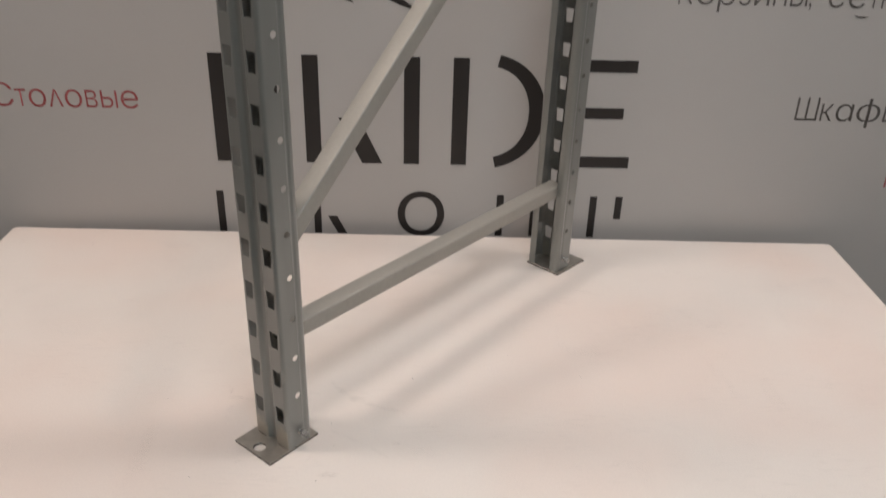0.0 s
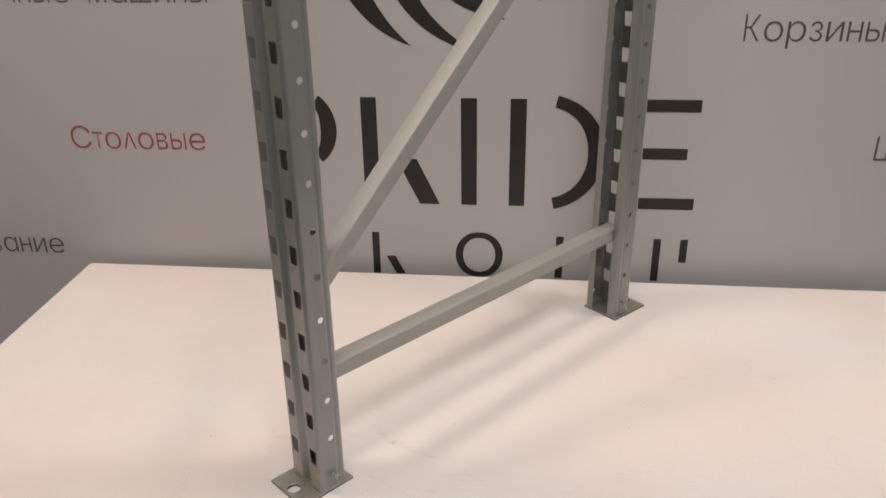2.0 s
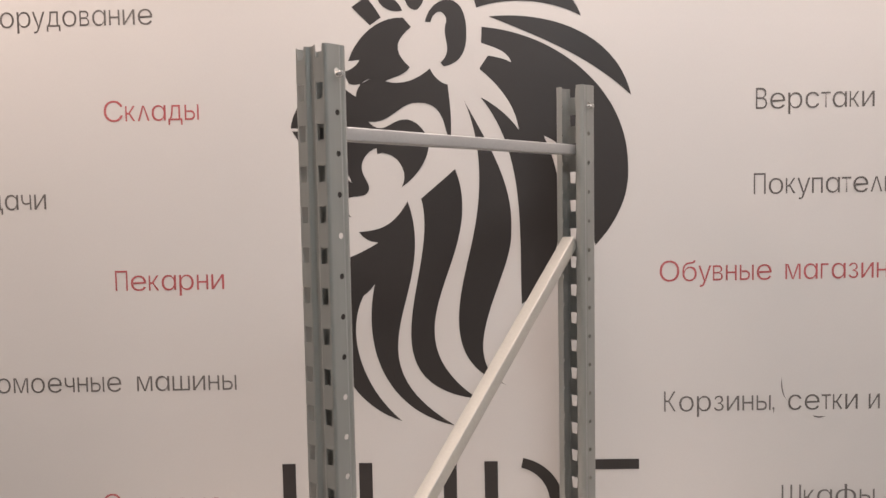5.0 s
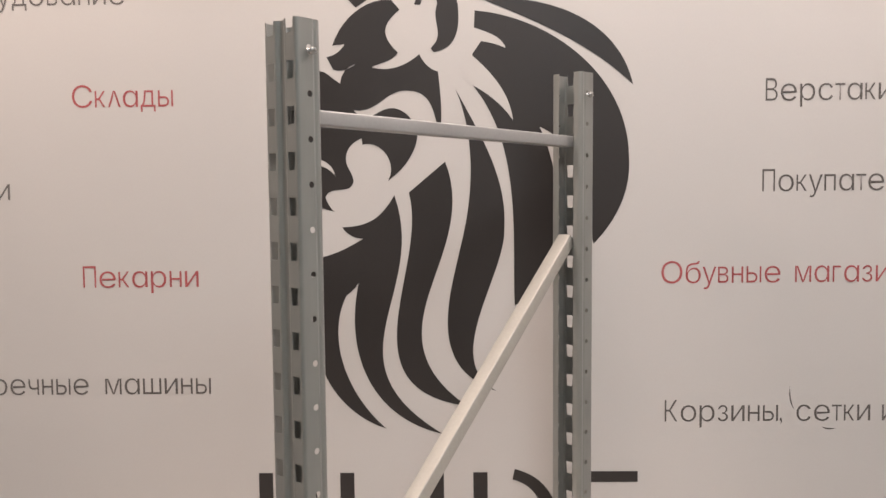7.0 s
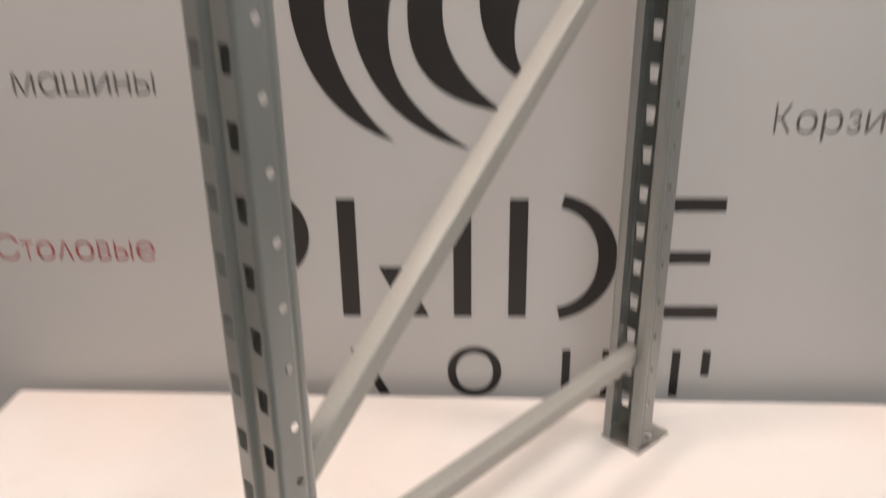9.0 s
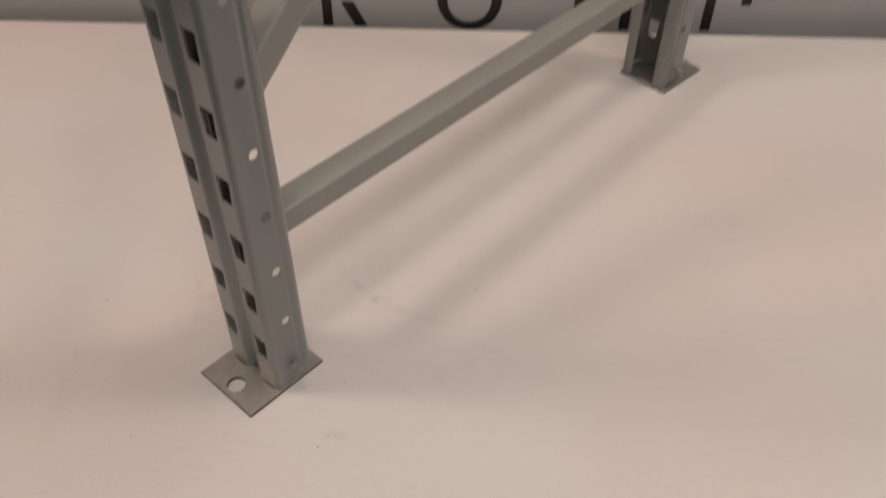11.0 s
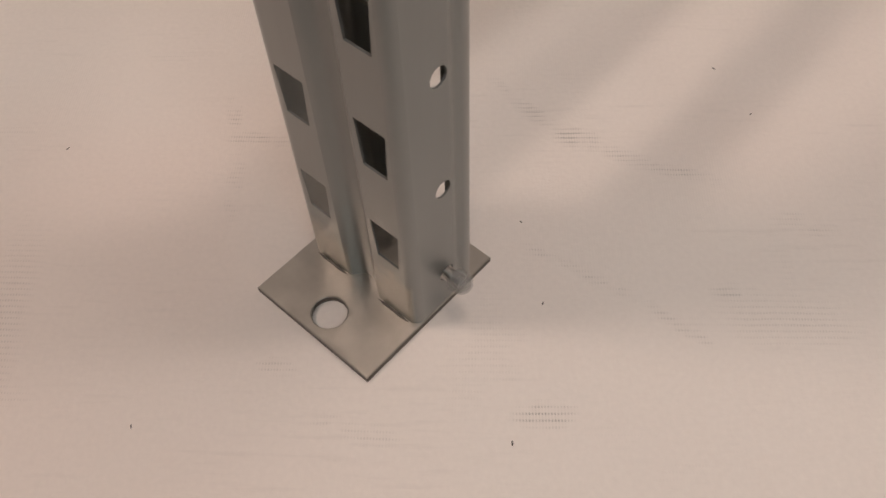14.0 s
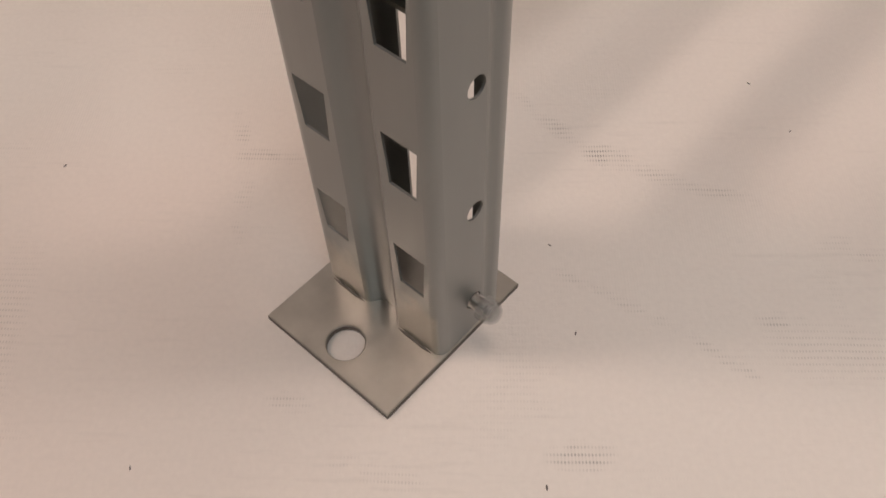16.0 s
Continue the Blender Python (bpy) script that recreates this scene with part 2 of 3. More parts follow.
def box(x0, x1, y0, y1, z0, z1, bevel=0.0, segments=2, bm=None):
    bm2 = bmesh.new()
    bmesh.ops.create_cube(bm2, size=1)
    for v in bm2.verts:
        v.co = Vector(((x0 + x1) / 2 + v.co.x * (x1 - x0), (y0 + y1) / 2 + v.co.y * (y1 - y0), (z0 + z1) / 2 + v.co.z * (z1 - z0)))
    if bevel:
        bmesh.ops.bevel(bm2, geom=bm2.edges[:], offset=bevel, segments=segments, affect="EDGES", profile=0.5)
    return bm2


def structure(name, bm, mat, label, smooth=None):
    return tagged(part(name, bm, mat, None, "", smooth), label, name.split("_")[0], "", "structure")


# ---- room ----
T = 0.12
# floor, ceiling and the three plain walls are unseen; their tones set the bounce
structure("floor", box(-3.2, 3.2, -4.4, 0.12, -0.1, 0.0), FLOOR, "grey floor out of view under the display plinth")
structure("ceiling", box(-3.2, 3.2, -4.4, 0.12, ROOM_H, ROOM_H + 0.1), CEIL, "plain pale ceiling out of view, added for bounce light")


def banner_wall():
    bm = bmesh.new()
    nx, nz = 64, 30
    grid = [[None] * (nz + 1) for _ in range(nx + 1)]
    for i in range(nx + 1):
        for j in range(nz + 1):
            x, z = -3.2 + 6.4 * i / nx, ROOM_H * j / nz
            grid[i][j] = bm.verts.new((x, 0, z))
    for i in range(nx):
        for j in range(nz):
            bm.faces.new((grid[i][j], grid[i + 1][j], grid[i + 1][j + 1], grid[i][j + 1]))
    r = bmesh.ops.extrude_face_region(bm, geom=bm.faces[:])
    bmesh.ops.translate(bm, verts=[v for v in r["geom"] if isinstance(v, bmesh.types.BMVert)], vec=(0, T, 0))
    bmesh.ops.recalc_face_normals(bm, faces=bm.faces[:])
    return structure("wall_north", bm, BANNER, "white printed banner wall with dark emblem and words")


banner_wall()
structure("wall_south", box(-3.2, 3.2, -4.4 - T, -4.4, 0, ROOM_H), PAINT, "plain pale wall out of view, closes the room for bounce light")
structure("wall_west", box(-3.2 - T, -3.2, -4.4, 0.12, 0, ROOM_H), PAINT, "plain pale wall out of view, closes the room for bounce light")
structure("wall_east", box(3.2, 3.2 + T, -4.4, 0.12, 0, ROOM_H), PAINT, "plain pale wall out of view, closes the room for bounce light")


def ceiling_panel(x, y, w, d, watts, colour):
    root = tagged(new("light_panel"), "square white light panel, added on the ceiling out of view", "ceiling light", "ceiling lights")
    root.location = (x, y, ROOM_H)
    bm = box(-w / 2 - 0.03, w / 2 + 0.03, -d / 2 - 0.03, d / 2 + 0.03, -0.02, -0.002, 0.003)
    part("frame", bm, CEIL, root)
    part("diffuser", box(-w / 2, w / 2, -d / 2, d / 2, -0.026, -0.0205), glow("lit_diffuser", colour, 3.0), root)
    li = bpy.data.lights.new("panel_lamp", "AREA")
    li.shape, li.size, li.size_y, li.energy, li.color = "RECTANGLE", w, d, watts, colour
    lo = new("panel_lamp", li)
    lo.parent = root
    lo.location = (0, 0, -0.03)


for row in LAMPS:
    ceiling_panel(*row)

# ---- display plinth ----


def plinth():
    root = tagged(new("display_plinth"), "white cloth-covered display plinth against the banner wall", "plinth")
    root.matrix_world = pose(0.048, -0.424, 0, 0, 0, -0.75)
    part("top_cover", box(-0.716, 0.716, -0.40, 0.40, TOP - 0.030, TOP, 0.012, 4), CLOTH, root, "taut white woven cloth top", 40)
    for y in (-0.386, 0.386):
        part("skirt", box(-0.71, 0.71, y - 0.006, y + 0.006, 0.0, TOP - 0.031, 0.003), CLOTH, root)
    for x in (-0.702, 0.702):
        part("skirt", box(x - 0.006, x + 0.006, -0.378, 0.378, 0.0, TOP - 0.031, 0.003), CLOTH, root)
    return root


plinth()

# ---- rack frame ----
H0, H1 = Vector((-0.0902, -0.5764)), Vector((0.2758, -0.1526))  # side-hole lines of the two uprights
SPAN = (H1 - H0).length
AX = math.degrees(math.atan2((H1 - H0).y, (H1 - H0).x))
HALF = 0.0291      # half width of an upright
FRONT = 0.0178     # slotted face ahead of the hole line
DEEP = 0.0353
SLOT = 0.0174      # slot centres off the middle
SHEET = 0.0008
TALL = 1.003
PITCH = 0.05


def section():
    """Half of the upright's profile, from the middle of the slotted face out: rows of (u, v, kind)."""
    r, back = 0.0042, 0.0066  # bend radii at the slotted face and at the open back
    dip = 0.0010              # depth of the pressed groove behind the side holes
    pts = [(0.0, 0.0052, ""), (0.0024, 0.0052, ""), (0.0038, 0.0047, ""), (0.0050, 0.0036, ""), (0.0062, 0.0019, ""),
           (0.0074, 0.0006, ""), (0.0088, 0.0, ""), (HALF - r, 0.0, "slot")]
    for k in range(1, 7):
        a = radians(15 * k)
        pts.append((HALF - r + r * math.sin(a), r - r * math.cos(a), ""))
    pts.append((HALF, 0.0220, "hole"))
    for k in range(1, 9):
        pts.append((HALF - dip * (0.5 - 0.5 * math.cos(math.pi * k / 4)), 0.0220 + 0.0008 * k, ""))
    for k in range(1, 7):
        a = radians(15 * k)
        pts.append((HALF - back + back * math.cos(a), DEEP - back + back * math.sin(a), ""))
    pts.append((0.0148, DEEP - 0.0008, ""))
    return pts


def upright_mesh():
    bm = bmesh.new()
    half = section()

    def off(i):
        """Inward normal of the profile at point i."""
        a, b = half[max(0, i - 1)], half[min(len(half) - 1, i + 1)]
        du, dv = b[0] - a[0], b[1] - a[1]
        l = math.hypot(du, dv)
        return (-dv / l, du / l) if i else (0.0, 1.0)

    nor = [off(i) for i in range(len(half))]
    for side in (1, -1):
        for layer in (0, SHEET):
            def P(i, z, f=0.0):
                """A point between profile points i and i + 1."""
                j = min(i + 1, len(half) - 1)
                u = half[i][0] * (1 - f) + half[j][0] * f + layer * (nor[i][0] * (1 - f) + nor[j][0] * f)
                v = half[i][1] * (1 - f) + half[j][1] * f + layer * (nor[i][1] * (1 - f) + nor[j][1] * f)
                return bm.verts.new((v, side * u, z))

            flip = (side == 1) == (layer == 0)

            def quad(*vs):
                bm.faces.new(vs if flip else vs[::-1])

            for i in range(len(half) - 1):
                kind = half[i + 1][2]
                if not kind:
                    quad(P(i, 0.003), P(i + 1, 0.003), P(i + 1, TALL), P(i, TALL))
                elif kind == "slot":
                    width = half[i + 1][0] - half[i][0]
                    lo = 0.003
                    for k in range(20):
                        zb = 0.0372 + PITCH * k
                        zt = min(zb + 0.020, TALL)
                        hi = min(zb + 0.035, TALL)
                        c = (SLOT - half[i][0]) / width
                        wt, wb = 0.0066 / width, 0.0052 / width
                        quad(P(i, lo), P(i, lo, 1), P(i, zb, 1), P(i, zb))
                        quad(P(i, zb), P(i, zb, c - wb), P(i, zt, c - wt), P(i, zt))
                        quad(P(i, zb, c + wb), P(i, zb, 1), P(i, zt, 1), P(i, zt, c + wt))
                        if hi > zt:
                            quad(P(i, zt), P(i, zt, 1), P(i, hi, 1), P(i, hi))
                        lo = hi
                else:
                    width = half[i + 1][1] - half[i][1]
                    c = (FRONT - half[i][1]) / width
                    lo = 0.003
                    for k in range(20):
                        zc = 0.0212 + PITCH * k
                        hi = zc + 0.025 if k < 19 else TALL
                        r = 0.0037
                        ring = [(c + r / width * math.cos(radians(a)), zc + r * math.sin(radians(a))) for a in range(45, 405, 30)]
                        corner = [(1, hi), (0, hi), (0, lo), (1, lo)]
                        for q in range(4):
                            arc = [ring[(3 * q + s) % 12] for s in range(4)]
                            a, b = corner[q], corner[(q + 1) % 4]
                            vs = [P(i, a[1], a[0]), P(i, b[1], b[0])] + [P(i, z, f) for f, z in reversed(arc)]
                            quad(*vs)
                        lo = hi
        # rims of the cut edges

        def R(i, z, f, layer):
            j = min(i + 1, len(half) - 1)
            u = half[i][0] * (1 - f) + half[j][0] * f + layer * (nor[i][0] * (1 - f) + nor[j][0] * f)
            v = half[i][1] * (1 - f) + half[j][1] * f + layer * (nor[i][1] * (1 - f) + nor[j][1] * f)
            return bm.verts.new((v, side * u, z))

        def rim(i, loop, closed=True):
            n = len(loop)
            for q in range(n if closed else n - 1):
                (fa, za), (fb, zb) = loop[q], loop[(q + 1) % n]
                bm.faces.new((R(i, za, fa, 0), R(i, zb, fb, 0), R(i, zb, fb, SHEET), R(i, za, fa, SHEET)))

        for i in range(len(half) - 1):
            kind = half[i + 1][2]
            if kind == "slot":
                width = half[i + 1][0] - half[i][0]
                c, wt, wb = (SLOT - half[i][0]) / width, 0.0066 / width, 0.0052 / width
                for k in range(20):
                    zb = 0.0372 + PITCH * k
                    zt = min(zb + 0.020, TALL)
                    rim(i, [(c - wt, zt), (c - wb, zb), (c + wb, zb), (c + wt, zt)], k < 19)
            elif kind == "hole":
                width = half[i + 1][1] - half[i][1]
                c = (FRONT - half[i][1]) / width
                for k in range(20):
                    zc = 0.0212 + PITCH * k
                    rim(i, [(c + 0.0037 / width * math.cos(radians(a)), zc + 0.0037 * math.sin(radians(a))) for a in range(45, 405, 30)])
            if kind != "slot":
                for z in (0.003, TALL):
                    rim(i, [(0, z), (1, z)], False)
        last = len(half) - 1
        bm.faces.new((R(last, 0.003, 0, 0), R(last, TALL, 0, 0), R(last, TALL, 0, SHEET), R(last, 0.003, 0, SHEET)))
    bmesh.ops.remove_doubles(bm, verts=bm.verts[:], dist=1e-6)
    return mesh_of("upright", bm, GALV, 50)


UPRIGHT = upright_mesh()


def base_plate_mesh():
    bm = bmesh.new()
    x0, x1, y0, y1 = -0.0284, 0.0435, -0.0297, 0.0320  # v from the slotted face, u across
    hx, hy, r = -0.0176, 0.0015, 0.0071
    angles = sorted({round(2 * math.pi * k / 32, 5) for k in range(32)}
                    | {round(math.atan2(y - hy, x - hx) % (2 * math.pi), 5) for x in (x0, x1) for y in (y0, y1)})
    n = len(angles)
    rows = []
    for z, inset in ((0.003, 0.0004), (0.0026, 0.0), (0.0, 0.0)):
        outer, ring = [], []
        for a in angles:
            c, t = math.cos(a), math.sin(a)
            ring.append(bm.verts.new((hx + (r + inset) * c, hy + (r + inset) * t, z)))
            lim = min((x1 - hx) / c if c > 1e-9 else (x0 - hx) / min(c, -1e-9), (y1 - hy) / t if t > 1e-9 else (y0 - hy) / min(t, -1e-9))
            x, y = hx + lim * c, hy + lim * t
            outer.append(bm.verts.new((min(max(x, x0 + inset), x1 - inset), min(max(y, y0 + inset), y1 - inset), z)))
        rows.append((ring, outer))
    for k in range(n):
        j = (k + 1) % n
        bm.faces.new((rows[0][0][k], rows[0][1][k], rows[0][1][j], rows[0][0][j]))
        bm.faces.new((rows[2][0][j], rows[2][1][j], rows[2][1][k], rows[2][0][k]))
        for (ring, outer), (ring2, outer2) in zip(rows, rows[1:]):
            bm.faces.new((outer[k], outer2[k], outer2[j], outer[j]))
            bm.faces.new((ring[j], ring2[j], ring2[k], ring[k]))
    me = mesh_of("base_plate", bm, PLATE)
    me.materials.append(PLATE_SIDE)
    # sides of the plate and its hole are darker than the top
    for f in me.polygons:
        f.material_index = 0 if abs(f.normal.z) > 0.3 else 1
    return me


BASE = base_plate_mesh()


def bolt_mesh():
    """A loose bolt: threaded shank out of the side hole with a round head on its end."""
    bm = bmesh.new()
    n = 16
    prof = [(0.0, -0.004), (0.0030, -0.004)]
    z = -0.004
    while z < 0.0085:
        prof += [(0.0031, z), (0.0026, z + 0.0005)]
        z += 0.001
    prof += [(0.0022, 0.0085), (0.0, 0.0086)]
    rings = []
    for r, h in prof:
        rings.append([bm.verts.new((r * math.cos(2 * math.pi * k / n), h, r * math.sin(2 * math.pi * k / n))) for k in range(n)])
    for a, b in zip(rings, rings[1:]):
        for k in range(n):
            j = (k + 1) % n
            bm.faces.new((a[k], a[j], b[j], b[k]))
    bmesh.ops.remove_doubles(bm, verts=bm.verts[:], dist=1e-6)
    bmesh.ops.recalc_face_normals(bm, faces=bm.faces[:])
    return mesh_of("bolt", bm, BOLT, 35)


BOLT_MESH = bolt_mesh()


def cap_mesh():
    """A clear plastic cap, open towards the upright, that covers the end of a bolt."""
    bm = bmesh.new()
    n = 20
    prof = [(0.0036, 0.0040), (0.0046, 0.0040), (0.0048, 0.0045), (0.0045, 0.0080), (0.0036, 0.0100), (0.0022, 0.0112), (0.0, 0.0115)]
    prof += [(0.0, 0.0108), (0.0019, 0.0105), (0.0031, 0.0094), (0.0038, 0.0078), (0.0036, 0.0074), (0.0036, 0.0040)]
    rings = [[bm.verts.new((r * math.cos(2 * math.pi * k / n), h, r * math.sin(2 * math.pi * k / n))) for k in range(n)] for r, h in prof]
    for a, c in zip(rings, rings[1:]):
        for k in range(n):
            j = (k + 1) % n
            bm.faces.new((a[k], a[j], c[j], c[k]))
    bmesh.ops.remove_doubles(bm, verts=bm.verts[:], dist=1e-6)
    bmesh.ops.recalc_face_normals(bm, faces=bm.faces[:])
    return mesh_of("clear_cap", bm, CLEAR, 35)


CAP_MESH = cap_mesh()


def weld_mesh(length):
    """A thin uneven weld bead along +y."""
    bm = bmesh.new()
    rings, n = [], 22
    for k in range(n + 1):
        y = length * k / n
        r = 0.0006 * (0.95 + 0.2 * noise.noise(Vector((y * 400, length * 50, 0.3)))) * min(1, 4 * min(k + 0.3, n - k + 0.3) / n)
        rings.append([bm.verts.new((r * math.cos(radians(a)), y, 0.003 + max(0.0, r * math.sin(radians(a))))) for a in range(0, 360, 45)])
    for a, c in zip(rings, rings[1:]):
        for k in range(8):
            j = (k + 1) % 8
            bm.faces.new((a[k], a[j], c[j], c[k]))
    bmesh.ops.recalc_face_normals(bm, faces=bm.faces[:])
    return mesh_of("weld_bead", bm, WELD, 60)


WELD_MESH = weld_mesh(0.017)


def tube(length, wide, high, wall=0.0016, r=0.0022):
    """A rounded rectangular tube along +x, open at its ends."""
    bm = bmesh.new()
    loops = []
    for inset in (0.0, wall):
        w, h, rr = wide / 2 - inset, high / 2 - inset, max(0.0008, r - inset)
        ring = []
        for cx, cz, a0 in ((w - rr, h - rr, 0), (-w + rr, h - rr, 90), (-w + rr, -h + rr, 180), (w - rr, -h + rr, 270)):
            for k in range(5):
                a = radians(a0 + 22.5 * k)
                ring.append((cx + rr * math.cos(a), cz + rr * math.sin(a)))
        loops.append([[bm.verts.new((x, y, z)) for y, z in ring] for x in (0.0, length)])
    n = len(loops[0][0])
    for k in range(n):
        j = (k + 1) % n
        (a, b), (c, d) = loops
        bm.faces.new((a[k], a[j], b[j], b[k]))
        bm.faces.new((c[j], c[k], d[k], d[j]))
        bm.faces.new((a[j], a[k], c[k], c[j]))
        bm.faces.new((b[k], b[j], d[j], d[k]))
    bmesh.ops.recalc_face_normals(bm, faces=bm.faces[:])
    return bm


def rack_frame():
    root = tagged(new("rack_frame"), "galvanised steel pallet rack end frame standing on white cloth", "rack frame")
    root.matrix_world = pose(H0.x, H0.y, TOP, 0, 0, AX)
    # local x runs from one upright to the other, local -y is the side with the bolts
    mid = 0.027
    for where, turn, skew, lean in ((-FRONT, 0, 0, 0), (SPAN + FRONT, 180, -4, 0.36)):
        up = new("upright", UPRIGHT)
        up.parent = root
        up.matrix_basis = pose(where, mid, 0, 0, 0, turn) @ pose(FRONT, turn and HALF, 0.5, -lean, 0, skew) @ pose(-FRONT, turn and -HALF, -0.5)
        plate = new("base_plate", BASE)
        plate.parent = up
        plate.location = (-0.006, 0.002, 0) if turn else (0, 0, 0)
        tagged(plate, "bare zinc foot plate with one bolt hole")
        side = -1 if turn == 0 else 1
        for k in (0, 19):
            b = new("bolt", BOLT_MESH)
            b.parent = up
            b.matrix_basis = pose(FRONT, side * HALF, 0.0212 + PITCH * k - (0.004 if k else 0), 0, 0, 180 if side == -1 else 0)
            tagged(b, "zinc-plated bolt end in a side hole")
            c = new("clear_cap", CAP_MESH)
            c.parent = b
            tagged(c, "clear plastic cap over the bolt end")
        for u in (-0.0255, 0.0085):
            w = new("weld_bead", WELD_MESH)
            w.parent = up
            w.matrix_basis = pose(-0.0006, u, 0)
            tagged(w, "thin dark weld bead at the foot")
    for z, high, drop in ((0.1385, 0.0205, 0.0), (0.8985, 0.0176, 0.45)):
        b = part("horizontal_brace", tube(SPAN - 0.006, 0.0235 if z < 0.5 else 0.0205, high), BRACE if z < 0.5 else TUBE, root,
                 "pale grey horizontal tube brace" if z < 0.5 else "zinc-grey horizontal tube brace", 40)
        b.matrix_basis = pose(0.003, mid, z, 0, drop, 0)
    x0, z0, x1, z1 = 0.004, 0.2367, SPAN - 0.012, 0.737
    l = math.hypot(x1 - x0, z1 - z0)
    b = part("diagonal_brace", tube(l, 0.0235, 0.0205), BRACE, root, "pale grey diagonal tube brace", 40)
    b.matrix_basis = pose(x0, mid, z0, 0, -math.degrees(math.atan2(z1 - z0, x1 - x0)), 0)
    return root


rack_frame()

# ---- print on the banner ----
@functools.cache
def outlines(text, size):
    """The outlines of a line of text in the built-in font: lists of points."""
    cu = bpy.data.curves.new("lettering", "FONT")
    cu.body, cu.size = text.replace("а", "ɑ").replace("л", "ʌ"), size  # round a and pointed l, as printed
    ob = bpy.data.objects.new("lettering", cu)
    scene.collection.objects.link(ob)
    bpy.context.view_layer.update()
    flat = ob.evaluated_get(bpy.context.evaluated_depsgraph_get()).to_curve(bpy.context.evaluated_depsgraph_get(), apply_modifiers=False)
    loops = []
    for sp in flat.splines:
        pts, n = [], len(sp.bezier_points)
        for k in range(n):
            p, q = sp.bezier_points[k], sp.bezier_points[(k + 1) % n]
            straight = p.handle_right_type == "VECTOR" and q.handle_left_type == "VECTOR"
            bent = ((p.handle_right - p.co).cross(q.co - p.co)).length + ((q.handle_left - p.co).cross(q.co - p.co)).length
            steps = 2 if straight or bent < 1e-9 else 7
            pts += [Vector((v.x, v.y)) for v in geometry.interpolate_bezier(p.co, p.handle_right, q.handle_left, q.co, steps)[:-1]]
        loops.append(pts)
    bpy.data.objects.remove(ob)
    return loops


def area(p):
    return sum(a.x * b.y - b.x * a.y for a, b in zip(p, p[1:] + p[:1])) / 2


def inside(q, p):
    hit = False
    for a, c in zip(p, p[1:] + p[:1]):
        if (a.y > q.y) != (c.y > q.y) and q.x < (c.x - a.x) * (q.y - a.y) / (c.y - a.y) + a.x:
            hit = not hit
    return hit


def filled(loops, y, bm, inset):
    """Fills outlines, thinned a little, as a flat sheet that faces the room."""
    cu = bpy.data.curves.new("lettering", "CURVE")
    cu.dimensions, cu.fill_mode, cu.offset = "2D", "FRONT", -inset
    for p in loops:
        sp = cu.splines.new("POLY")
        sp.points.add(len(p) - 1)
        sp.use_cyclic_u = True
        for k, v in enumerate(p):
            sp.points[k].co = (v.x, v.y, 0, 1)
    ob = bpy.data.objects.new("lettering", cu)
    scene.collection.objects.link(ob)
    me = bpy.data.meshes.new_from_object(ob.evaluated_get(bpy.context.evaluated_depsgraph_get()))
    me.transform(Matrix.Translation((0, y, 0)) @ pose(0, 0, 0, 90))
    bm.from_mesh(me)
    bpy.data.objects.remove(ob)
    bpy.data.meshes.remove(me)


CAP = 0.0402  # height of a capital
GLYPH_WIDTH = {"С": 0.93, "О": 0.98, "П": 0.60, "В": 0.56, "К": 0.60, "Ш": 0.90, "М": 0.86, "а": 0.70, "б": 0.72, "в": 0.50, "г": 0.40,
               "д": 0.70, "е": 0.74, "з": 0.48, "и": 0.62, "к": 0.50, "л": 0.60, "м": 0.76, "н": 0.55, "о": 0.72, "п": 0.54, "р": 0.70,
               "с": 0.68, "т": 0.48, "у": 0.66, "ф": 0.96, "ч": 0.52, "ш": 0.86, "ы": 0.70, ",": 0.12}
GLYPH_GAP = {"т": 0.07, "л": 0.08, "у": 0.05, "к": 0.10, "д": 0.09, ",": 0.06}


def word_loops(text):
    """The outlines of a word, each letter as wide as the print's round letterforms."""
    loops, pen = [], 0.0
    for k, ch in enumerate(text):
        own = outlines(ch, 0.0555)
        xs = [v.x for p in own for v in p]
        lo, wide = min(xs), max(xs) - min(xs)
        s = GLYPH_WIDTH[ch] * CAP / wide
        pen += 0.0 if k == 0 else CAP * min(GLYPH_GAP.get(ch, 0.125), GLYPH_GAP.get(text[k - 1], 0.125))
        loops += [[Vector((pen + (v.x - lo) * s, v.y)) for v in p] for p in own]
        pen += GLYPH_WIDTH[ch] * CAP
    return loops


def print_lines(label, z, mat, words):
    """One printed line: words of (text, left edge, right edge); one edge may be None."""
    root = tagged(new("wall_lettering"), label, "lettering", "printed words on the banner")
    root.location = (0, -0.0005, z)
    for text, left, right in words:
        loops = word_loops(text)
        plain, odd = [], []
        for k, p in enumerate(loops):
            laps = any(area(q) * area(p) > 0 and abs(area(q)) > abs(area(p))
                       and (any(inside(v, q) for v in p) or any(inside(v, p) for v in q)) for m, q in enumerate(loops) if m != k)
            (odd if laps else plain).append(p)
        wide = max(v.x for p in loops for v in p)
        s = (right - left) / wide if left is not None and right is not None else 0.97
        start = left if left is not None else right - wide * s
        bm = bmesh.new()
        for some, y in ((plain, 0.0), (odd, -0.00003)):
            if some:
                filled([[Vector((start + v.x * s, v.y)) for v in p] for p in some], y, bm, LETTER_INSET)
        part("word", bm, mat, root)
    return root


